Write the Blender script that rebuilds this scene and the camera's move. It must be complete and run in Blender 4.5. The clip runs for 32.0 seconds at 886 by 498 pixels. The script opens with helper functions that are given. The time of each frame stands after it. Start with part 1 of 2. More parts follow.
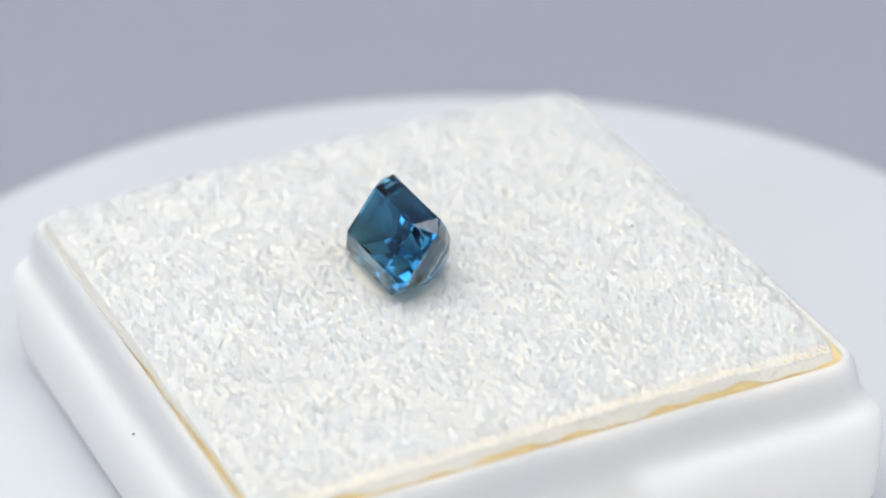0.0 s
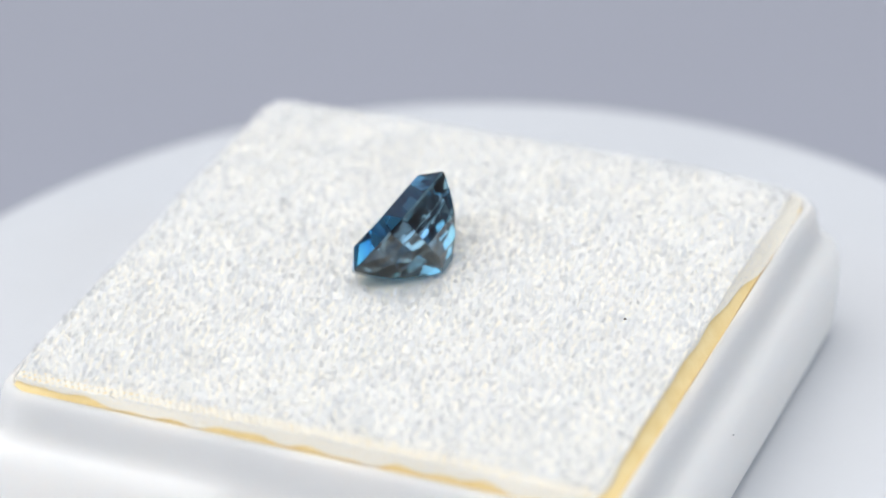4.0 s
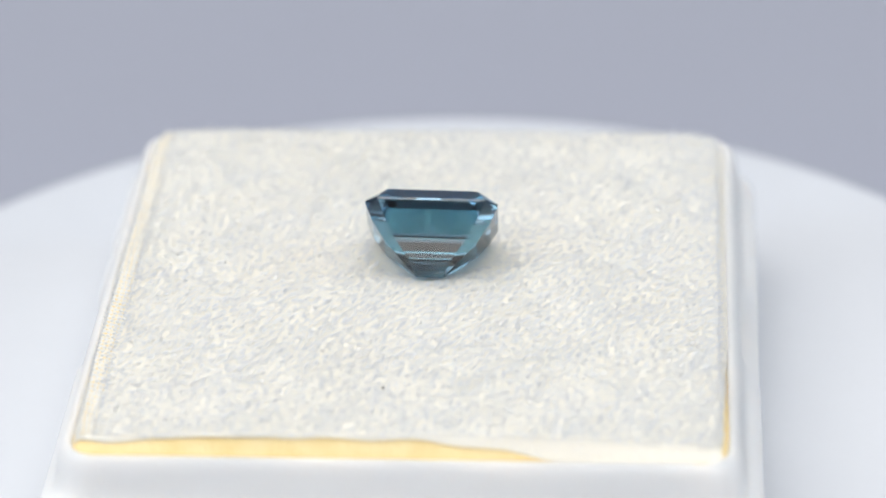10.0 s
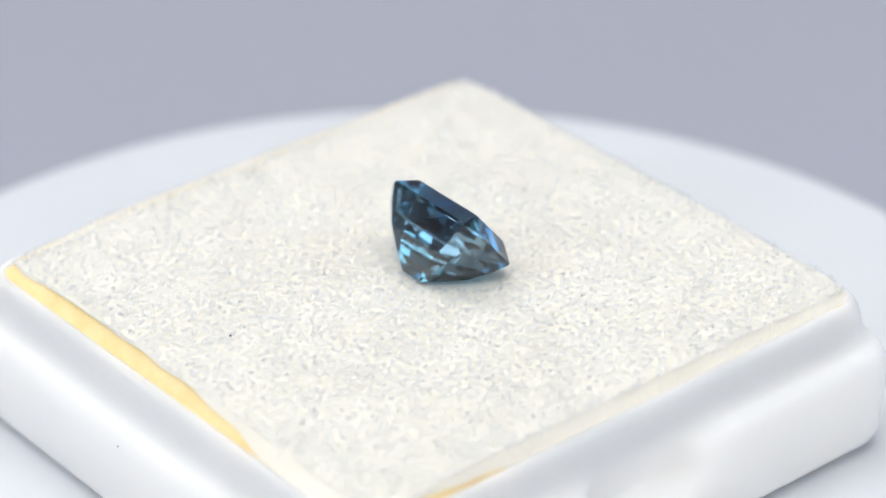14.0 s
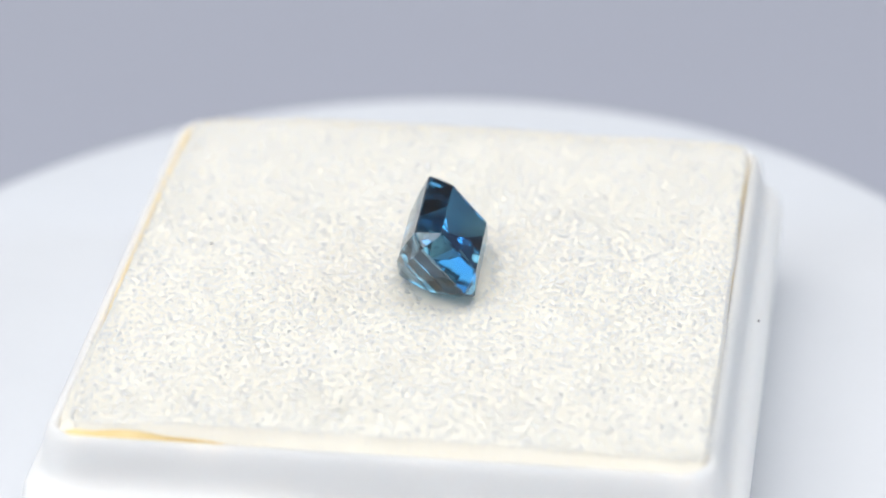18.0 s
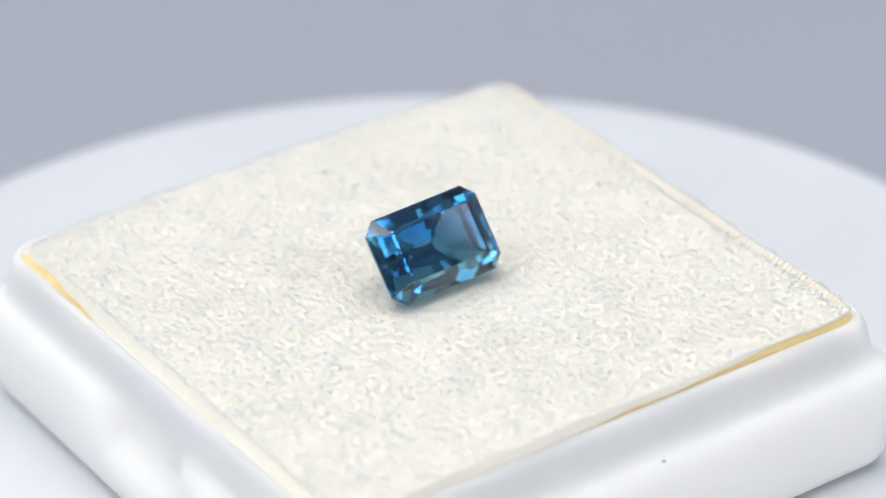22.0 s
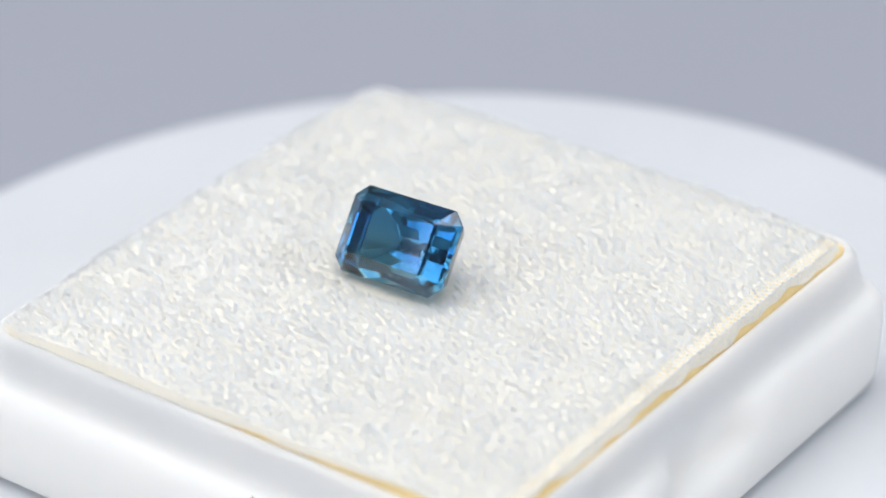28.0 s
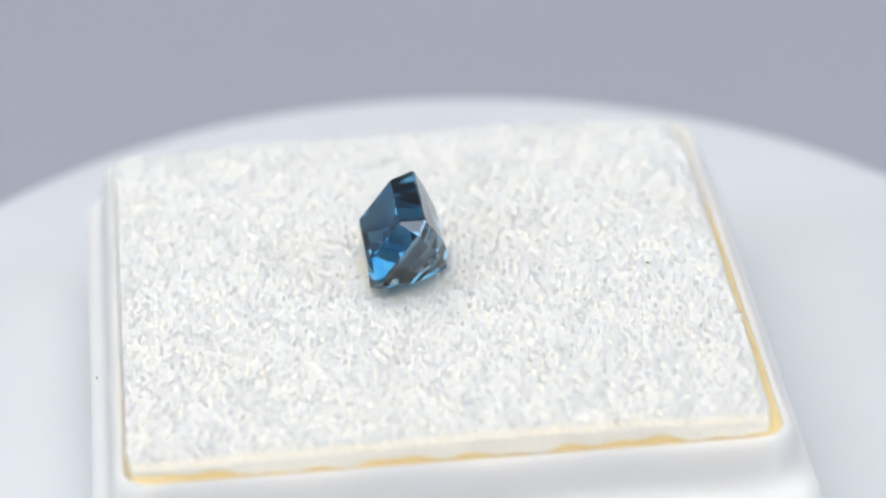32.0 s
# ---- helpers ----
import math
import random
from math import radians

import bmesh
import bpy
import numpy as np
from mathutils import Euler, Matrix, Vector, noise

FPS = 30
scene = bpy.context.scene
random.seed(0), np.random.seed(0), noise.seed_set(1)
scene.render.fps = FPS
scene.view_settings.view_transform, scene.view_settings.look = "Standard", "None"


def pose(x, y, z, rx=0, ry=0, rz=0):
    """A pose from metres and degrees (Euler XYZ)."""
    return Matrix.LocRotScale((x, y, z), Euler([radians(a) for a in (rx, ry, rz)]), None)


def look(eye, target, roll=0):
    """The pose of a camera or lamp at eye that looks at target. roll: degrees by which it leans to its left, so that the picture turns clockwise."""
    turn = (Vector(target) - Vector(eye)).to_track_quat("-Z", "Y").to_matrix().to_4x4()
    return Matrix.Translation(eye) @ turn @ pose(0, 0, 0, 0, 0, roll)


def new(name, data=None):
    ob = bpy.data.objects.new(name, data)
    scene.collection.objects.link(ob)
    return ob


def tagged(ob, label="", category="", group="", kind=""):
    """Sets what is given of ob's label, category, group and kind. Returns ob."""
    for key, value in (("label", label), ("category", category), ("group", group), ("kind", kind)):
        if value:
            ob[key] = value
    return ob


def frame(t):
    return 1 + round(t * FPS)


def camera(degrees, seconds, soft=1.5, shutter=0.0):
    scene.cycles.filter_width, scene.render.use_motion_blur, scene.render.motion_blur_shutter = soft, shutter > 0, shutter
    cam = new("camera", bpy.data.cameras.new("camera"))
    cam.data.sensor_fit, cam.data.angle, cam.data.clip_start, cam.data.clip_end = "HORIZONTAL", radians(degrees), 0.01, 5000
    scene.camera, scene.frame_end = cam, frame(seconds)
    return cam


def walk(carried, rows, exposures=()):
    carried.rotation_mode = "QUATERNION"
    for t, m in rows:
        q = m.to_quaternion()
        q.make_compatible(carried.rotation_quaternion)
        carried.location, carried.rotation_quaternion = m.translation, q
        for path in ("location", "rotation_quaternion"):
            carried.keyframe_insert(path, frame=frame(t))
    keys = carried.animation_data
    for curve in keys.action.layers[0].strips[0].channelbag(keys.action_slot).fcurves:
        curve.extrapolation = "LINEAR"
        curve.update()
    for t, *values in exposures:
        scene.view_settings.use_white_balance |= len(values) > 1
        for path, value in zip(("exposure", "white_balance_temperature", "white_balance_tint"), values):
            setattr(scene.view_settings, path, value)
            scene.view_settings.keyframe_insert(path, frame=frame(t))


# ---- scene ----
MM = 0.001
CLIP = 32.0
PERIOD = 30.395          # seconds for one turn of the platter
FLOOR_Z = -0.034         # table top below the turntable
PAD_TURN = 23.99         # turn of the box on the platter, degrees


def spin(t):
    """The platter's turn at t seconds: clockwise seen from above."""
    return Matrix.Rotation(-2 * math.pi * t / PERIOD, 4, "Z")


# ---- camera ----
cam = camera(15.177, CLIP, soft=1.7)
EYE = Vector((1.0526, -154.3936, 102.938)) * MM
AIM = EYE + Vector((0.0, math.cos(radians(30.664)), -math.sin(radians(30.664)))) * 0.18
cam.data.dof.use_dof = True
cam.data.dof.focus_distance = 0.1765
cam.data.dof.aperture_fstop = 27.0
walk(cam, [(0.0, look(EYE, AIM, -1.693)), (CLIP, look(EYE, AIM, -1.693))],
     exposures=[(0.0, -0.18), (4.0, -0.17), (7.0, -0.10), (9.0, -0.11), (12.0, -0.06), (19.0, -0.04), (22.0, -0.07), (25.0, -0.09), (28.0, -0.10), (30.0, -0.14), (32.0, -0.19)])

# ---- world and lights ----
world = bpy.data.worlds.new("studio_air")
scene.world = world
world.use_nodes = True
world.node_tree.nodes["Background"].inputs["Color"].default_value = (0.93, 0.95, 1.0, 1)
world.node_tree.nodes["Background"].inputs["Strength"].default_value = 0.42


def softbox(name, eye, target, width, height, watts, color):
    data = bpy.data.lights.new(name, "AREA")
    data.shape, data.size, data.size_y = "RECTANGLE", width, height
    data.energy, data.color = watts, color
    ob = new(name, data)
    ob.matrix_world = look(eye, target)
    return ob


# Main light set overhead by assumption; its true source is unseen.
softbox("top_light", (-0.06, 0.0, 0.50), (0, 0, 0), 0.70, 0.66, 4.6, (0.985, 0.972, 0.955))
softbox("softbox_side", (-0.37, -0.164, 0.294), (0, 0, 0.0), 0.16, 0.16, 0.50, (0.63, 0.80, 1.0))
softbox("softbox_side", (0.412, -0.073, 0.272), (0, 0, 0.0), 0.155, 0.155, 0.49, (0.63, 0.80, 1.0))
# Low fill added to brighten the box's front walls; no such lamp known.
softbox("fill_front", (0.0, -0.62, 0.11), (0, 0, 0.0), 1.1, 0.24, 1.9, (1.0, 0.965, 0.925))


# ---- materials ----
def material(name):
    m = bpy.data.materials.new(name)
    m.use_nodes = True
    nodes, links = m.node_tree.nodes, m.node_tree.links
    return m, nodes, links, nodes["Principled BSDF"]


def ramp(nodes, links, source, stops):
    r = nodes.new("ShaderNodeValToRGB")
    links.new(source, r.inputs["Fac"])
    el = r.color_ramp.elements
    while len(el) < len(stops):
        el.new(0.5)
    for e, (p, c) in zip(el, stops):
        e.position, e.color = p, (*c, 1)
    return r.outputs["Color"]


def noise_tex(nodes, links, scale, detail=4, coord="Object"):
    c = nodes.new("ShaderNodeTexCoord")
    n = nodes.new("ShaderNodeTexNoise")
    n.inputs["Scale"].default_value, n.inputs["Detail"].default_value = scale, detail
    links.new(c.outputs[coord], n.inputs["Vector"])
    return n.outputs["Fac"]


def bump(nodes, links, height, bsdf, strength, distance):
    b = nodes.new("ShaderNodeBump")
    b.inputs["Strength"].default_value, b.inputs["Distance"].default_value = strength, distance
    links.new(height, b.inputs["Height"])
    links.new(b.outputs["Normal"], bsdf.inputs["Normal"])


def plastic(name, light, dark, rough, milky=0.0):
    m, nodes, links, bsdf = material(name)
    links.new(ramp(nodes, links, noise_tex(nodes, links, 60), [(0.3, dark), (0.7, light)]), bsdf.inputs["Base Color"])
    links.new(ramp(nodes, links, noise_tex(nodes, links, 900, 6), [(0.3, (rough - 0.06,) * 3), (0.7, (rough + 0.08,) * 3)]), bsdf.inputs["Roughness"])
    bump(nodes, links, noise_tex(nodes, links, 1500, 5), bsdf, 0.12, 0.00004)
    if milky:
        bsdf.inputs["Subsurface Weight"].default_value = milky
        bsdf.inputs["Subsurface Radius"].default_value = (1.0, 0.95, 0.9)
        bsdf.inputs["Subsurface Scale"].default_value = 0.004
    return m


BOX_PLASTIC = plastic("milky_plastic", (0.90, 0.882, 0.85), (0.88, 0.862, 0.83), 0.5, 0.85)
PLATTER_PLASTIC = plastic("white_platter_plastic", (0.61, 0.63, 0.665), (0.58, 0.60, 0.635), 0.5)
BASE_PLASTIC = plastic("white_base_plastic", (0.78, 0.78, 0.79), (0.74, 0.74, 0.75), 0.4)


def paper():
    m, nodes, links, bsdf = material("lavender_grey_paper")
    links.new(ramp(nodes, links, noise_tex(nodes, links, 6), [(0.3, (0.328, 0.342, 0.404)), (0.7, (0.347, 0.361, 0.423))]), bsdf.inputs["Base Color"])
    bsdf.inputs["Roughness"].default_value = 0.8
    bump(nodes, links, noise_tex(nodes, links, 700, 6), bsdf, 0.1, 0.0002)
    return m


PAPER = paper()


def wall_paint():
    m, nodes, links, bsdf = material("pale_wall_paint")
    links.new(ramp(nodes, links, noise_tex(nodes, links, 3), [(0.3, (0.76, 0.76, 0.77)), (0.7, (0.80, 0.80, 0.81))]), bsdf.inputs["Base Color"])
    bsdf.inputs["Roughness"].default_value = 0.85
    return m


WALL_PAINT = wall_paint()


def foam():
    m, nodes, links, bsdf = material("yellow_foam")
    links.new(ramp(nodes, links, noise_tex(nodes, links, 700, 5), [(0.3, (0.80, 0.61, 0.28)), (0.7, (0.86, 0.70, 0.38))]), bsdf.inputs["Base Color"])
    bsdf.inputs["Roughness"].default_value = 0.8
    bump(nodes, links, noise_tex(nodes, links, 5000, 3), bsdf, 0.5, 0.0001)
    return m


FOAM = foam()


def cloth():
    m, nodes, links, bsdf = material("white_knit_cloth")
    links.new(ramp(nodes, links, noise_tex(nodes, links, 260, 5), [(0.3, (0.80, 0.755, 0.65)), (0.7, (0.825, 0.785, 0.69))]), bsdf.inputs["Base Color"])
    bsdf.inputs["Roughness"].default_value = 0.9
    c = nodes.new("ShaderNodeTexCoord")
    v = nodes.new("ShaderNodeTexVoronoi")
    v.inputs["Scale"].default_value = 2600
    links.new(c.outputs["Object"], v.inputs["Vector"])
    bump(nodes, links, v.outputs["Distance"], bsdf, 0.3, 0.0001)
    return m


CLOTH = cloth()


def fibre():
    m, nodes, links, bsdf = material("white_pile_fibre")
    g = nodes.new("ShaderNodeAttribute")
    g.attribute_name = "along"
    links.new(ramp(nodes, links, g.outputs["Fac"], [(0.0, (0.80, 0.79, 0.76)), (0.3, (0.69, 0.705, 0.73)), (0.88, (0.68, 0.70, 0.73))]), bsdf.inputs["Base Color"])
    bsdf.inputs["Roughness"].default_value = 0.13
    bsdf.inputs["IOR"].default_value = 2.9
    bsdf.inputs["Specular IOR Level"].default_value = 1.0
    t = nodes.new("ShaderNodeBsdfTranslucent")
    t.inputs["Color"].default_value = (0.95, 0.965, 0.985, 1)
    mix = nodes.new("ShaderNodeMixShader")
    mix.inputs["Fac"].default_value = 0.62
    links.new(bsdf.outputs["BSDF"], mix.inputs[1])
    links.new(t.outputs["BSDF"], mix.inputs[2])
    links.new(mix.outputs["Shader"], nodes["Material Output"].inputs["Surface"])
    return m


FIBRE = fibre()


def gem(name, blue, teal, rough):
    m, nodes, links, bsdf = material(name)
    links.new(ramp(nodes, links, noise_tex(nodes, links, 130, 1), [(0.40, blue), (0.58, teal)]), bsdf.inputs["Base Color"])
    bsdf.inputs["Roughness"].default_value = rough
    bsdf.inputs["IOR"].default_value = 1.77
    bsdf.inputs["Transmission Weight"].default_value = 1.0
    return m


GEM = gem("teal_blue_gem", (0.013, 0.12, 0.34), (0.075, 0.32, 0.43), 0.015)
# Same stone, tinted greyer to stand in for light's shorter paths through it.
GEM_BACK = gem("short_path_gem", (0.09, 0.19, 0.29), (0.17, 0.31, 0.40), 0.075)


def dust():
    m, nodes, links, bsdf = material("dark_dust")
    links.new(ramp(nodes, links, noise_tex(nodes, links, 8000, 2), [(0.3, (0.05, 0.05, 0.05)), (0.7, (0.14, 0.13, 0.12))]), bsdf.inputs["Base Color"])
    bsdf.inputs["Roughness"].default_value = 0.9
    return m


DUST = dust()


# ---- mesh helpers ----
def mesh_from(name, verts, faces, mat, smooth=True, sharp=40):
    me = bpy.data.meshes.new(name)
    me.from_pydata(verts, [], faces)
    me.materials.append(mat)
    if smooth:
        me.polygons.foreach_set("use_smooth", [True] * len(me.polygons))
        me.set_sharp_from_angle(angle=radians(sharp))
    me.update()
    return me


def part(name, me, parent, label=""):
    ob = new(name, me)
    ob.parent = parent
    if label:
        tagged(ob, label)
    return ob


def loft(loops, cap_start=True, cap_end=True):
    n, verts, faces = len(loops[0]), [], []
    for l in loops:
        verts += l
    for i in range(len(loops) - 1):
        for j in range(n):
            k = (j + 1) % n
            faces.append((i * n + j, i * n + k, (i + 1) * n + k, (i + 1) * n + j))
    if cap_start:
        faces.append(tuple(reversed(range(n))))
    if cap_end:
        faces.append(tuple(range((len(loops) - 1) * n, len(loops) * n)))
    return verts, faces


SIDE_STOPS = (-0.93, -0.7, -0.4, -0.262, -0.18, 0.0, 0.18, 0.262, 0.4, 0.7, 0.93)


def square_loop(half, r, z, push=None):
    """A square with rounded corners, counter-clockwise, in millimetres. push: on the two sides across y, the middle stretch goes in to this distance."""
    pts, straight = [], half - r
    for side in range(4):
        a = side * 90
        for s in SIDE_STOPS:
            x, y = half, s * straight
            if push is not None and side in (1, 3) and abs(y) < 3.4:
                x = push
            p = Matrix.Rotation(radians(a), 2) @ Vector((x, y))
            pts.append((p.x * MM, p.y * MM, z * MM))
        for k in range(7):
            b = radians(k * 15)
            p = Matrix.Rotation(radians(a), 2) @ Vector((straight + r * math.cos(b), straight + r * math.sin(b)))
            pts.append((p.x * MM, p.y * MM, z * MM))
    return pts


def circle_loop(r, z, n=160, uneven=0.0):
    pts = []
    for i in range(n):
        a = 2 * math.pi * i / n
        rr = r + uneven * (-0.28 * math.cos(2 * a) - 0.27 * math.sin(2 * a) + 0.2 * math.sin(3 * a))
        pts.append((rr * math.cos(a) * MM, rr * math.sin(a) * MM, z * MM))
    return pts


# ---- setting ----
def backdrop_sheet():
    """Paper that lies on the table and sweeps up behind."""
    prof = [(-0.9, FLOOR_Z)] + [(y, FLOOR_Z) for y in (-0.5, -0.2, 0.0, 0.2, 0.4)]
    for k in range(1, 13):
        a = radians(90 * k / 12)
        prof.append((0.4 + 0.25 * math.sin(a), FLOOR_Z + 0.25 * (1 - math.cos(a))))
    prof.append((0.65, 0.32))
    xs = [-0.9 + 1.8 * i / 12 for i in range(13)]
    verts = [(x, y, z) for y, z in prof for x in xs]
    n = len(xs)
    faces = [(i * n + j, i * n + j + 1, (i + 1) * n + j + 1, (i + 1) * n + j) for i in range(len(prof) - 1) for j in range(n - 1)]
    ob = new("backdrop", mesh_from("backdrop", verts, faces, PAPER))
    s = ob.modifiers.new("thickness", "SOLIDIFY")
    s.thickness, s.offset = 0.0006, -1
    tagged(ob, "lavender-grey paper sweep lying under and behind the turntable", "backdrop", kind="structure")


def room():
    # Added enclosure, out of view: close and pale, to bounce light onto the stone.
    x, y0, y1, z0, z1, w = 1.0, -1.1, 0.95, -0.8, 1.2, 0.08
    def slab(name, a, b, label):
        v = [(p, q, r) for p in (a[0], b[0]) for q in (a[1], b[1]) for r in (a[2], b[2])]
        f = [(0, 1, 3, 2), (4, 6, 7, 5), (0, 4, 5, 1), (2, 3, 7, 6), (0, 2, 6, 4), (1, 5, 7, 3)]
        tagged(new(name, mesh_from(name, v, f, WALL_PAINT, False)), label, name.split("_")[0], kind="structure")
    slab("wall_west", (-x - w, y0, z0), (-x, y1, z1), "unseen pale grey wall, set near to bounce light")
    slab("wall_east", (x, y0, z0), (x + w, y1, z1), "unseen pale grey wall, set near to bounce light")
    slab("wall_north", (-x - w, y1, z0), (x + w, y1 + w, z1), "unseen pale grey wall, set near to bounce light")
    slab("wall_south", (-x - w, y0 - w, z0), (x + w, y0, z1), "unseen pale grey wall, set near to bounce light")
    slab("floor", (-x - w, y0 - w, z0 - w), (x + w, y1 + w, z0), "plain pale grey room floor")
    slab("ceiling", (-x - w, y0 - w, z1), (x + w, y1 + w, z1 + w), "unseen pale grey ceiling, set low to bounce light")


def photo_table():
    root = tagged(new("photo_table"), "plain pale grey table under the paper sweep", "table")
    root.location = (0, -0.1, -0.8)
    top = [(x, y, z) for x in (-0.95, 0.95) for y in (-0.85, 0.85) for z in (0.8 + FLOOR_Z - 0.0316, 0.8 + FLOOR_Z - 0.0006)]
    f = [(0, 1, 3, 2), (4, 6, 7, 5), (0, 4, 5, 1), (2, 3, 7, 6), (0, 2, 6, 4), (1, 5, 7, 3)]
    part("tabletop", mesh_from("tabletop", top, f, WALL_PAINT, False), root)
    for sx in (-0.88, 0.88):
        for sy in (-0.78, 0.78):
            leg = [(sx + x, sy + y, z) for x in (-0.025, 0.025) for y in (-0.025, 0.025) for z in (0.0, 0.8 + FLOOR_Z - 0.0316)]
            part("leg", mesh_from("leg", leg, f, WALL_PAINT, False), root)


# ---- turntable ----
PLATTER_X, PLATTER_Y = 1.45, 0.76


def turntable():
    root = tagged(new("turntable"), "small round white plastic turntable, turning slowly", "turntable")
    root.location = (0, 0, FLOOR_Z)
    up = -FLOOR_Z / MM
    v, f = loft([circle_loop(33.0, 0.0), circle_loop(34.5, 0.6), circle_loop(35, 2), circle_loop(35, up - 9), circle_loop(34, up - 7.5), circle_loop(32, up - 7)])
    part("base", mesh_from("base", v, f, BASE_PLASTIC), root)
    v, f = loft([circle_loop(9, up - 7.5, 48), circle_loop(9, up - 4.2, 48)])
    part("spindle", mesh_from("spindle", v, f, BASE_PLASTIC), root)
    n, c = 160, lambda r, z: circle_loop(r, z, 160, 1.0)
    v, f = loft([c(37.9, -4.4), c(38.5, -4.1), c(38.9, -3.4), c(38.9, -1.2), c(38.7, -0.5), c(38.2, -0.1), c(37.4, 0.0)])
    v = [(x + PLATTER_X * MM, y + PLATTER_Y * MM, z - FLOOR_Z) for x, y, z in v]
    me = mesh_from("platter", v, f, PLATTER_PLASTIC, True, 35)
    platter = part("platter", me, root, "smooth white plastic disc with a rounded rim")
    return root, platter


# ---- gem box ----
BOX_AT = Matrix.Translation((0.195 * MM, -0.253 * MM, 0)) @ Matrix.Rotation(radians(23.9), 4, "Z")
PAD_AT = Matrix.Translation((-0.02 * MM, -0.42 * MM, 0)) @ Matrix.Rotation(radians(PAD_TURN), 4, "Z")


def gem_box():
    root = tagged(new("gem_box"), "open milky white plastic gem box on the turntable", "box")
    profile = [(17.3, 1.6, 0.0), (17.65, 1.8, 0.25), (18.1, 2.0, 0.6), (18.32, 2.0, 1.1), (18.50, 2.0, 4.2), (18.52, 2.0, 4.6, 17.6), (18.52, 2.0, 5.1, 17.46), (18.47, 2.0, 5.6, 17.46),
               (18.37, 2.0, 5.95, 17.46), (18.22, 1.95, 6.24, 17.45), (18.07, 1.9, 6.42, 17.45), (17.92, 1.9, 6.56, 17.44), (17.79, 1.9, 6.69, 17.44), (17.69, 1.9, 6.84, 17.44), (17.60, 1.88, 7.03, 17.43),
               (17.53, 1.85, 7.25, 17.43), (17.47, 1.85, 7.55, 17.42), (17.39, 1.8, 8.1), (17.31, 1.8, 8.5), (17.22, 1.8, 8.8), (17.10, 1.75, 9.02), (16.95, 1.6, 9.15), (16.78, 1.5, 9.2), (16.68, 1.4, 9.14),
               (16.63, 1.4, 9.0), (16.60, 1.4, 6.9), (16.3, 1.3, 6.6), (15.0, 1.0, 6.55)]
    v, f = loft([square_loop(*p) for p in profile])
    part("tray", mesh_from("tray", v, f, BOX_PLASTIC, True, 75), root, "stepped white tray with a raised rim and a thumb notch in two sides")
    return root


def bare(side, s):
    """How much of the foam's flank the cloth leaves bare, 0 to 1: side 0 is +x, 1 +y, 2 -x, 3 -y; s runs from -1 to 1 along the other axis."""
    w = 0.10 * math.sin(9 * s + side) + 0.07 * math.sin(23 * s + 2 * side)
    if side == 0:
        d = max(0.0, min(1.0, (0.66 - s) / 0.7))
    elif side == 1:
        d = 0.6 * max(0.0, min(1.0, (s - 0.35) / 0.5))
    elif side == 2:
        d = 0.85 * max(0.0, min(1.0, (0.2 - s) / 0.9))
    else:
        d = 0.38 + 0.35 * max(0.0, min(1.0, (-0.5 - s) / 0.4))
        w = 1.6 * w + 0.1 * math.sin(41 * s)
    return max(0.0, min(1.0, d + (w if d > 0.08 else 0)))


HALF = 16.2             # half the cloth's upper face
FOOT_HALF, FOOT_Z = 16.60, 9.03
FOOT_X, FOOT_Y = 0.26, 0.065    # the tray's middle from the pad's


def pad_xy(u, v):
    """A place on the cloth, in millimetres, from u and v between -1 and 1."""
    r = max(0.0, (abs(u) - 0.9) / 0.1) * max(0.0, (abs(v) - 0.9) / 0.1) * 0.22
    x = HALF * u - math.copysign(r, u) + 0.03 * math.sin(11 * v + 1)
    return x, HALF * v - math.copysign(r, v) + 0.03 * math.sin(10 * u)


def pad_z(u, v):
    """The cloth's height: a cushion that stands highest towards +x and sinks to its corners."""
    edge = max(abs(u), abs(v))
    soft = (max(0.0, (edge - 0.9) / 0.1)) ** 2 * 0.12
    corner = max(0.0, abs(u) - 0.6) * max(0.0, abs(v) - 0.6) / 0.16 * (0.38 if u > 0 else 0.04)
    p = Vector((u * 3.1, v * 3.1, 0.4))
    return 10.08 + 0.16 * u - 0.12 * v * v - 0.10 * u * u - soft - corner + 0.07 * noise.noise(p) + 0.03 * noise.noise(p * 5)


def skirt_side(u, w):
    """The side of the pad on which an edge point lies, and how far along it."""
    return ((0 if u > 0 else 2), w) if abs(u) >= abs(w) else ((1 if w > 0 else 3), u)


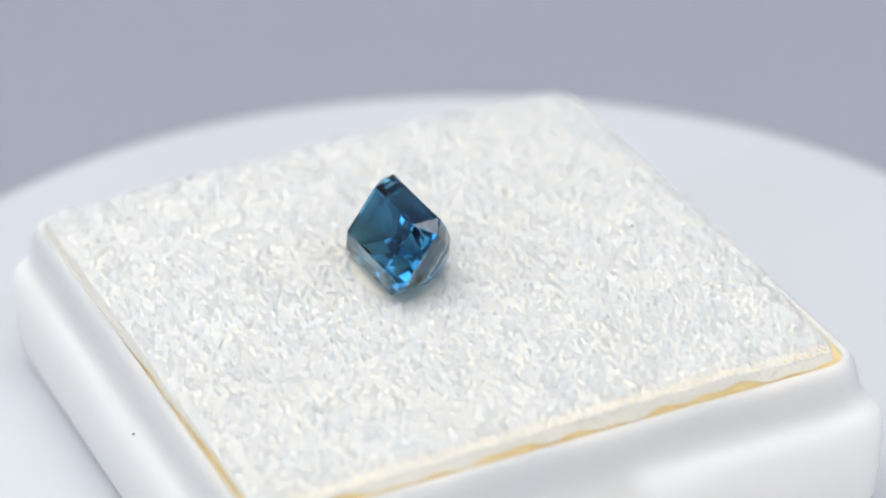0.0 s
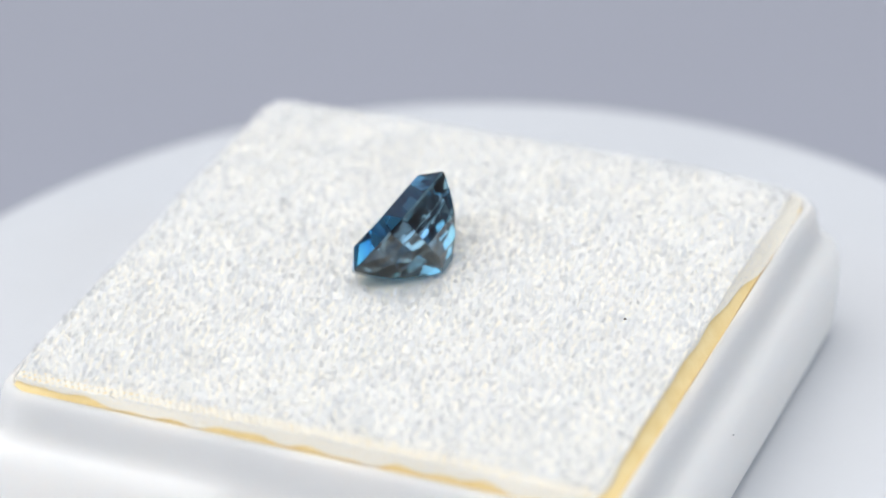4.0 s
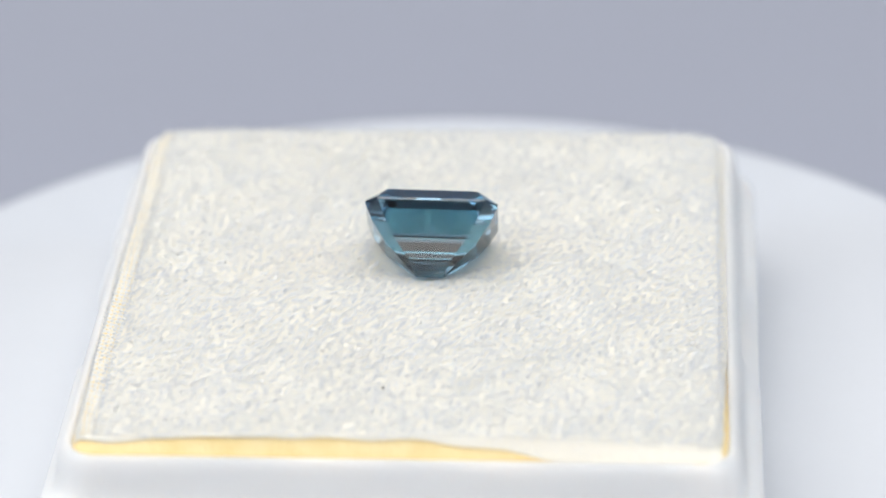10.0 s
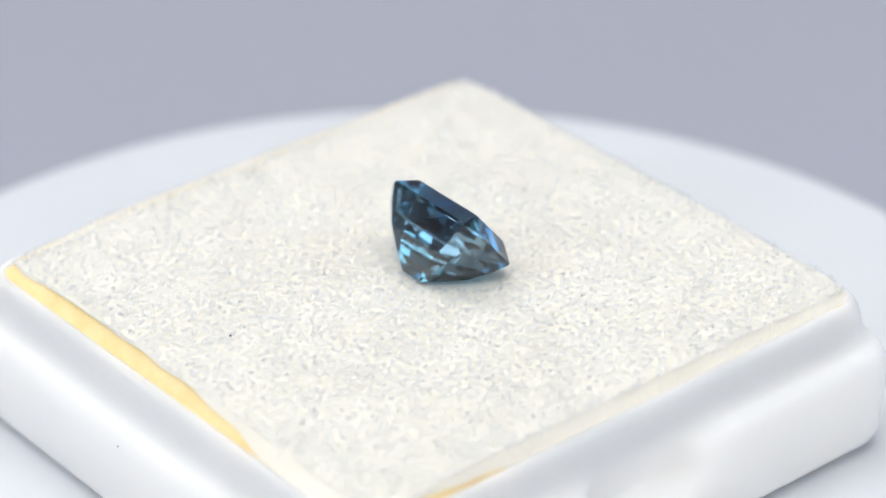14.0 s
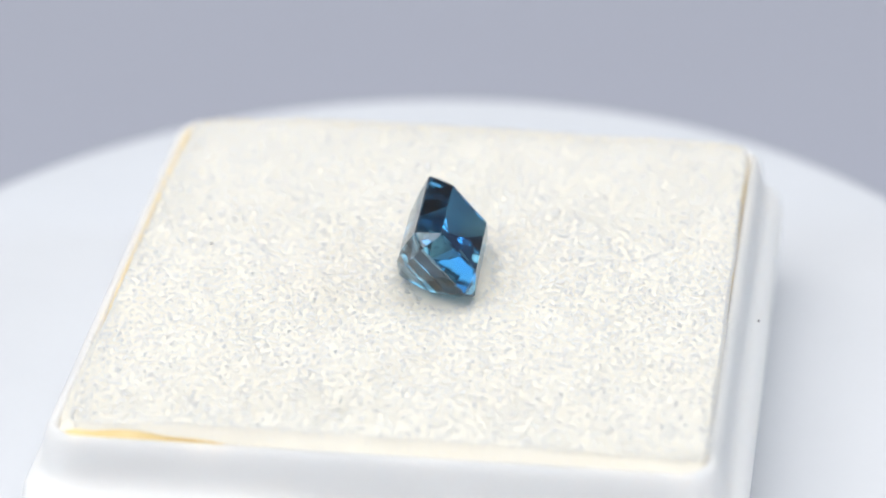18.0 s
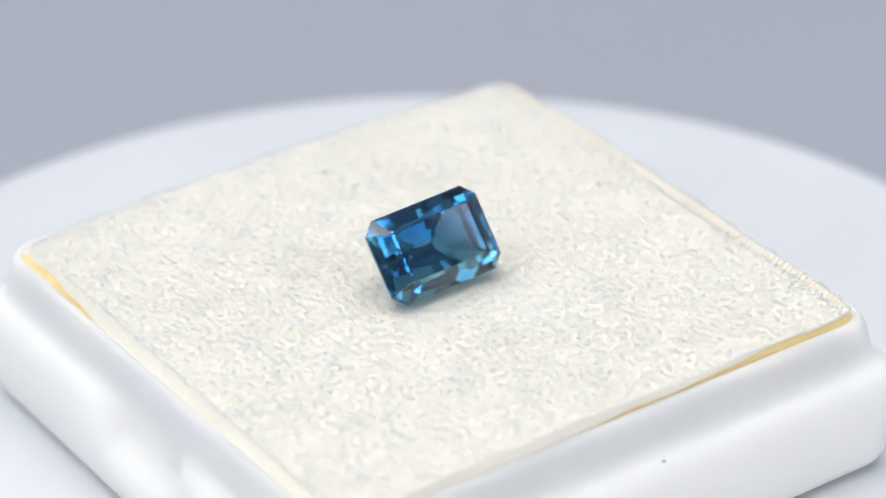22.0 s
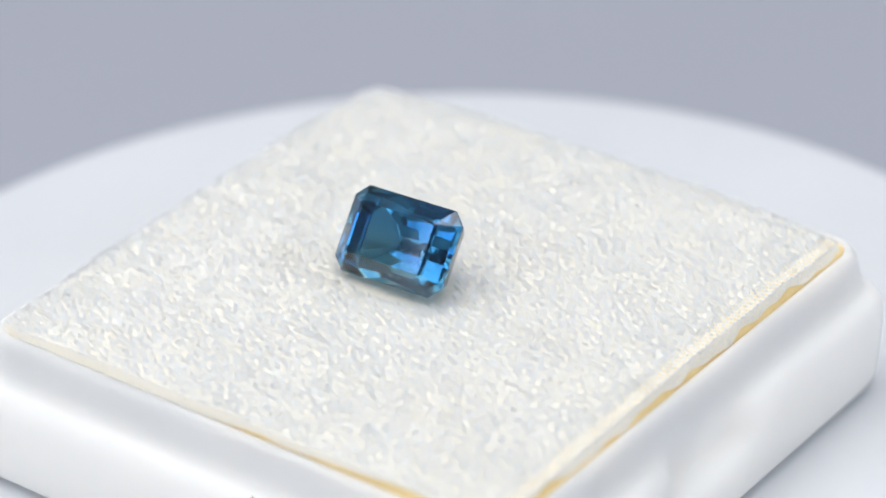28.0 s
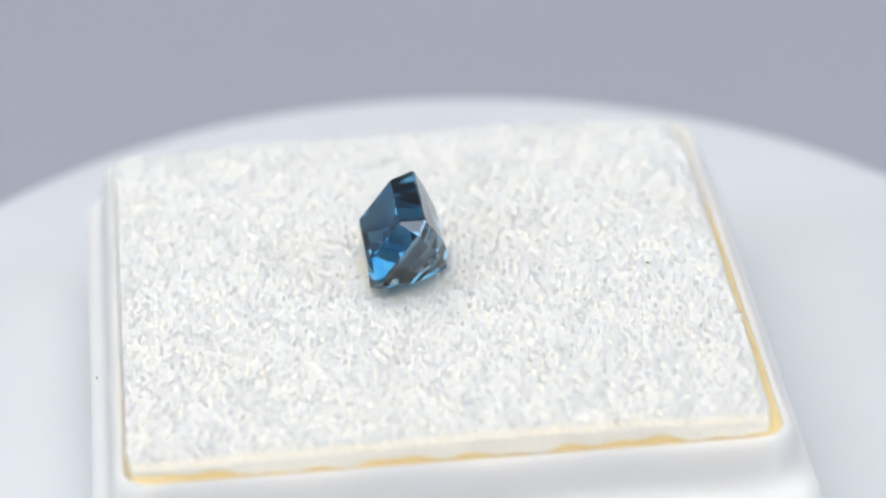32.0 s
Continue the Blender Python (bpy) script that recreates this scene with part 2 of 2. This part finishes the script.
def foam_pad():
    root = tagged(new("foam_pad"), "white plush cloth pad on yellow foam, set in the box", "pad")
    n = 100
    g = [(-1 + 2 * i / n) for i in range(n + 1)]
    uv = [(u, w) for w in g for u in g]
    m = n + 1
    rim = [i for i in range(m)] + [j * m + n for j in range(1, m)] + [n * m + i for i in range(n - 1, -1, -1)] + [j * m for j in range(n - 1, 0, -1)]
    # foam: its flank rises to just under the cloth's edge
    low, foot, top, inner = [], [], [], []
    for i in rim:
        u, w = uv[i]
        x, y = pad_xy(u, w)
        k = FOOT_HALF / HALF
        low.append(((x * k * 0.99 + FOOT_X) * MM, (y * k * 0.99 + FOOT_Y) * MM, 6.56 * MM))
        foot.append(((x * k + FOOT_X) * MM, (y * k + FOOT_Y) * MM, FOOT_Z * MM))
        top.append((x * 0.998 * MM, y * 0.998 * MM, (pad_z(u, w) - 0.10) * MM))
        inner.append((x * 0.8 * MM, y * 0.8 * MM, 9.3 * MM))
    v, f = loft([low, foot, top, inner])
    part("foam_block", mesh_from("foam_block", v, f, FOAM), root, "yellow foam block showing along the edges")
    # cloth: the upper face and a skirt that hangs over the flank, cut unevenly
    verts = [(*(c * MM for c in pad_xy(u, w)), pad_z(u, w) * MM) for u, w in uv]
    faces = [(j * m + i, j * m + i + 1, (j + 1) * m + i + 1, (j + 1) * m + i) for j in range(n) for i in range(n)]
    ring = rim
    for step in (0.0, 0.4, 1.0):
        k = len(verts)
        for i in rim:
            u, w = uv[i]
            drop = (1 - bare(*skirt_side(u, w))) * step
            x, y, z = verts[i]
            nx, ny = ((1 if u > 0 else -1) if abs(u) == 1 else 0), ((1 if w > 0 else -1) if abs(w) == 1 else 0)
            out = (0.05 + drop * (FOOT_HALF - HALF)) * MM
            verts.append((x + nx * out + drop * FOOT_X * MM, y + ny * out + drop * FOOT_Y * MM, z - 0.07 * MM - drop * (z - 0.07 * MM - FOOT_Z * MM)))
        new_ring = list(range(k, k + len(rim)))
        for a in range(len(rim)):
            b = (a + 1) % len(rim)
            faces.append((ring[b], ring[a], new_ring[a], new_ring[b]))
        ring = new_ring
    part("backing_cloth", mesh_from("backing_cloth", verts, faces, CLOTH), root, "white knitted backing of the plush")
    return root


def pile(root, per_side=128, fibres=35):
    """The plush's fibres: bent, tapered blades in small tufts that lean to +y."""
    rng = np.random.default_rng(5)
    g = (np.arange(per_side) + 0.5) / per_side * 2 - 1
    cu, cw = [c.ravel() + rng.uniform(-0.9, 0.9, per_side ** 2) / per_side for c in np.meshgrid(g, g)]
    t = len(cu)
    turn = np.array([noise.noise((a * 6, b * 6, 7.7)) for a, b in zip(cu, cw)])
    t_az = radians(90) + turn * 0.25 + rng.normal(0, 0.16, t)
    t_tilt = radians(58) + rng.normal(0, 0.24, t)
    t_face = rng.normal(0, 0.2, t)
    t_len = rng.uniform(0.85, 1.15, t) * (1 + 0.35 * np.array([noise.noise((a * 9, b * 9, 2.2)) for a, b in zip(cu, cw)]))
    i = np.repeat(np.arange(t), fibres)
    n = len(i)
    u = np.clip(cu[i] + rng.normal(0, 0.7, n) / per_side, -1, 1)
    w = np.clip(cw[i] + rng.normal(0, 0.7, n) / per_side, -1, 1)
    keep = ~((w < -0.968) & (rng.uniform(0, 1, n) < 0.8))
    i, u, w = i[keep], u[keep], w[keep]
    n = len(i)
    base = np.array([(*pad_xy(a, b), pad_z(a, b)) for a, b in zip(u, w)])
    length = rng.uniform(0.26, 0.38, n) * t_len[i]
    under = np.hypot((base[:, 0] + 1.3) / 2.3, (base[:, 1] - 0.7) / 3.3) < 1.0 + 0.15 * turn[i]       # pressed down by the stone
    length = np.where(under, length * 0.12, length)
    az = t_az[i] + rng.normal(0, 0.14, n)
    tilt = np.clip(t_tilt[i] + rng.normal(0, 0.05, n), 0.1, 1.4)                    # from the upright
    # fringe: fibres that stand out from the cloth's hanging edge
    k, hang = 19000, 11000                           # the first hang down, the rest stand up along the edge
    side, along, down = rng.integers(0, 4, k), rng.uniform(-1, 1, k), rng.uniform(0, 1, k) * (np.arange(k) < hang)
    out = np.array([(1, 0), (0, 1), (-1, 0), (0, -1)])[side]
    fu, fw = np.where(side % 2 == 0, out[:, 0], along), np.where(side % 2 == 1, out[:, 1], along)
    open_foam = np.array([bare(a, b) for a, b in zip(side, along)])
    drop = (1 - open_foam) * down
    edge = np.array([(*pad_xy(a, b), pad_z(a, b) - 0.07) for a, b in zip(fu, fw)])
    edge[:, :2] += out * (0.03 + drop * (FOOT_HALF - HALF))[:, None] + drop[:, None] * np.array([FOOT_X, FOOT_Y])
    edge[:, 2] -= drop * (edge[:, 2] - FOOT_Z)
    base = np.concatenate([base, edge])
    length = np.concatenate([length, np.where(np.arange(k) < hang, rng.uniform(0.16, 0.48, k) * (1 - 0.7 * open_foam), rng.uniform(0.2, 0.55, k) * (0.65 + 0.35 * np.sin(along * 47 + side) * np.sin(along * 21)))])
    az = np.concatenate([az, np.arctan2(out[:, 1], out[:, 0]) + rng.normal(0, 0.6, k)])
    tilt = np.concatenate([tilt, np.where(np.arange(k) < hang, np.clip(rng.normal(0.75, 0.35, k), 0.1, 1.5), np.clip(rng.normal(0.3, 0.3, k), 0.0, 1.0))])
    n += k
    lean = np.stack([np.cos(az) * np.sin(tilt), np.sin(az) * np.sin(tilt), np.cos(tilt)], 1)
    first = lean + np.array([0, 0, 0.2])
    first /= np.linalg.norm(first, axis=1)[:, None]
    face = np.concatenate([t_face[i], rng.uniform(-1.5, 1.5, n - len(i))]) + rng.normal(0, 0.2, n)
    a1 = np.stack([-np.sin(az), np.cos(az), np.zeros(n)], 1)
    a2 = np.cross(lean, a1)
    side = a1 * np.cos(face)[:, None] + a2 * np.sin(face)[:, None]
    wide = (rng.uniform(0.0034, 0.0060, n))[:, None]
    mid = base + first * (length * 0.5)[:, None]
    tip = mid + lean * (length * 0.5)[:, None]
    core = np.stack([np.array(pad_xy(a, b)) for a, b in zip(cu, cw)])
    pull = np.zeros((n, 2))
    pull[:len(i)] = (core[i] - base[:len(i), :2]) * 0.25
    mid[:, :2] += pull * 0.6
    tip[:, :2] += pull * 1.2
    base[:, 2] -= 0.05
    co = np.stack([base - side * wide, base + side * wide, mid + side * wide, mid - side * wide, tip + side * wide * 0.35, tip - side * wide * 0.35], 1).reshape(-1, 3) * MM
    me = bpy.data.meshes.new("nap")
    me.vertices.add(n * 6)
    me.vertices.foreach_set("co", co.astype(np.float32).ravel())
    k = np.arange(n)[:, None] * 6
    loops = np.concatenate([k + np.array([0, 1, 2, 3]), k + np.array([3, 2, 4, 5])], 1).ravel()
    me.loops.add(len(loops))
    me.loops.foreach_set("vertex_index", loops.astype(np.int32))
    me.polygons.add(n * 2)
    me.polygons.foreach_set("loop_start", (np.arange(n * 2) * 4).astype(np.int32))
    me.materials.append(FIBRE)
    me.update(calc_edges=True)
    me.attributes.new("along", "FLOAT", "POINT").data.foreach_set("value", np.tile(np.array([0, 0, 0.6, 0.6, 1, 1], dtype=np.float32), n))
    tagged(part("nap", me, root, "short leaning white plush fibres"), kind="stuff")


def edge_knit(root):
    """The bare knitted border of the cloth along its -y edge: rows of small loops."""
    rng = random.Random(11)
    verts, faces = [], []
    for row in range(-4, 4):
        count = 84
        for i in range(count):
            u = -0.985 + 1.97 * (i + 0.5 * (row % 2)) / count + rng.uniform(-0.002, 0.002)
            w = -0.998 + max(row, 0) * 0.0185 + rng.uniform(-0.002, 0.002)
            x, y = pad_xy(u, w)
            z = pad_z(u, w) + rng.uniform(-0.01, 0.03)
            if row < 0:                                   # loops that hang over the edge
                if (1 - bare(3, u)) * 0.95 < -0.17 * row:
                    continue
                y, z = y + row * 0.055, z + row * 0.17
            a, b, c = rng.uniform(0.07, 0.11), rng.uniform(0.10, 0.15), rng.uniform(0.05, 0.08)
            lean = rng.choice((-0.5, 0.5)) + rng.uniform(-0.2, 0.2)
            k = len(verts)
            for ring, zz in ((0.6, -0.6), (1.0, 0.1), (0.55, 0.8)):
                for j in range(6):
                    t = j * math.pi / 3
                    p, q = a * ring * math.cos(t), b * ring * math.sin(t)
                    verts.append(((x + p * math.cos(lean) - q * math.sin(lean)) * MM, (y + p * math.sin(lean) + q * math.cos(lean)) * MM, (z + c * zz) * MM))
            for r in range(2):
                for j in range(6):
                    faces.append((k + r * 6 + j, k + r * 6 + (j + 1) % 6, k + r * 6 + 6 + (j + 1) % 6, k + r * 6 + 6 + j))
            faces.append(tuple(range(k + 12, k + 18)))
    tagged(part("knit_border", mesh_from("knit_border", verts, faces, FIBRE, True, 80), root, "bare white knitted border of the plush"), kind="stuff")
    verts, faces = [], []
    for row in range(3):
        for i in range(84):
            u = -0.985 + 1.97 * (i + 0.5 * ((row + 1) % 2) + 0.25) / 84
            x, y = pad_xy(u, -0.990 + row * 0.0185)
            z, r = pad_z(u, -0.990 + row * 0.0185) + 0.03, rng.uniform(0.04, 0.085) * (1 if row < 2 else 0.7)
            k = len(verts)
            verts += [((x + r * math.cos(j * math.pi / 3)) * MM, (y + 1.3 * r * math.sin(j * math.pi / 3)) * MM, z * MM) for j in range(6)] + [(x * MM, y * MM, (z + 0.03) * MM)]
            faces += [(k + j, k + (j + 1) % 6, k + 6) for j in range(6)]
    tagged(part("foam_nub", mesh_from("foam_nub", verts, faces, FOAM, False), root, "yellow foam showing through the knitted border"), kind="stuff")


# ---- gemstone ----
GEM_AT = Matrix(((0.4199, 0.5525, -0.7201, -1.686 * MM), (-0.9070, 0.2832, -0.3116, -0.306 * MM), (0.0318, 0.7840, 0.6200, 12.624 * MM), (0, 0, 0, 1)))


def gemstone():
    def ring(l, w, c, z):
        l, w = l / 2, w / 2
        return [(x * MM, y * MM, z * MM) for x, y in ((l, w - c), (l - c, w), (-l + c, w), (-l, w - c), (-l, -w + c), (-l + c, -w), (l - c, -w), (l, -w + c))]
    loops = [ring(4.74, 2.90, 0.07, 0.84), ring(5.08, 3.00, 0.10, 0.797), ring(7.117, 4.864, 0.70, 0.0), ring(7.117, 4.864, 0.70, -0.141),
             ring(6.35, 4.22, 0.68, -1.0), ring(4.95, 3.25, 0.54, -2.0), ring(3.0, 1.85, 0.36, -2.95)]
    verts, faces = loft(loops, True, False)
    faces = [tuple(reversed(x)) for x in faces]
    k = len(verts)
    verts += [(0.70 * MM, 0, -3.66 * MM), (-0.70 * MM, 0, -3.66 * MM)]
    b = (len(loops) - 1) * 8
    o = lambda i: b + i % 8
    for tri in ((o(7), o(0), k), (o(0), o(1), k), (o(3), o(4), k + 1), (o(2), o(3), k + 1), (o(4), o(5), k + 1), (o(6), o(7), k)):
        faces.append(tri)
    faces += [(o(1), o(2), k + 1, k), (o(5), o(6), k, k + 1)]
    me = mesh_from("gemstone", verts, faces, GEM, False)
    bm = bmesh.new()
    bm.from_mesh(me)
    bmesh.ops.recalc_face_normals(bm, faces=bm.faces)
    root = tagged(new("gemstone"), "teal-blue emerald-cut sapphire lying tilted on the white plush", "gemstone")
    groups = {"table": [], "crown": [], "girdle": [], "pavilion": []}
    for face in bm.faces:
        z = face.calc_center_median().z / MM
        groups["table" if z > 0.83 else "crown" if z > 0 else "girdle" if z > -0.14 else "pavilion"].append([tuple(x.co) for x in face.verts])
    bm.free()
    for name, polys in groups.items():
        v, f, seen = [], [], {}
        for poly in polys:
            f.append([])
            for co in poly:
                key = tuple(round(c * 1e7) for c in co)
                if key not in seen:
                    seen[key] = len(v)
                    v.append(co)
                f[-1].append(seen[key])
        part(name, mesh_from(name, v, f, GEM if name in ("table", "crown") else GEM_BACK, False), root)
    return root


# ---- dust ----
def dust_speck(x, y, z, size, seed, label):
    """A grain of dust on the pad or box; x, y, z in the box's space, millimetres."""
    rng = random.Random(seed)
    bm = bmesh.new()
    bmesh.ops.create_icosphere(bm, subdivisions=2, radius=size * MM)
    for q in bm.verts:
        q.co *= rng.uniform(0.7, 1.2)
        q.co.z *= 0.6
    me = bpy.data.meshes.new("dust_speck")
    bm.to_mesh(me)
    bm.free()
    me.materials.append(DUST)
    ob = tagged(new("dust_speck", me), label, "dust", group="dust specks")
    return ob, PAD_AT @ Matrix.Translation((x * MM, y * MM, z * MM))


# ---- the place ----
backdrop_sheet()
room()
photo_table()
TURNTABLE, PLATTER = turntable()
BOX = gem_box()
PAD = foam_pad()
pile(PAD)
edge_knit(PAD)
STONE = gemstone()
SPECKS = [dust_speck(12.2, -0.9, 10.30, 0.085, 1, "tiny dark dust grain on the white plush"),
          dust_speck(-15.35, -1.6, 9.98, 0.055, 2, "tiny dark dust grain on the white plush"),
          dust_speck(-17.78, -2.2, 6.44, 0.09, 3, "tiny dark dust grain on the box's lower step"),
          dust_speck(18.72, -2.4, 5.45, 0.07, 4, "tiny dark dust grain on the box's lower wall")]


# ---- movement ----
def motions():
    times = [i * 0.5 for i in range(int(CLIP * 2) + 1)]
    walk(PLATTER, [(t, spin(t)) for t in times])
    for thing, at in ((BOX, BOX_AT), (PAD, PAD_AT), (STONE, GEM_AT), *SPECKS):
        walk(thing, [(t, spin(t) @ at) for t in times])


motions()
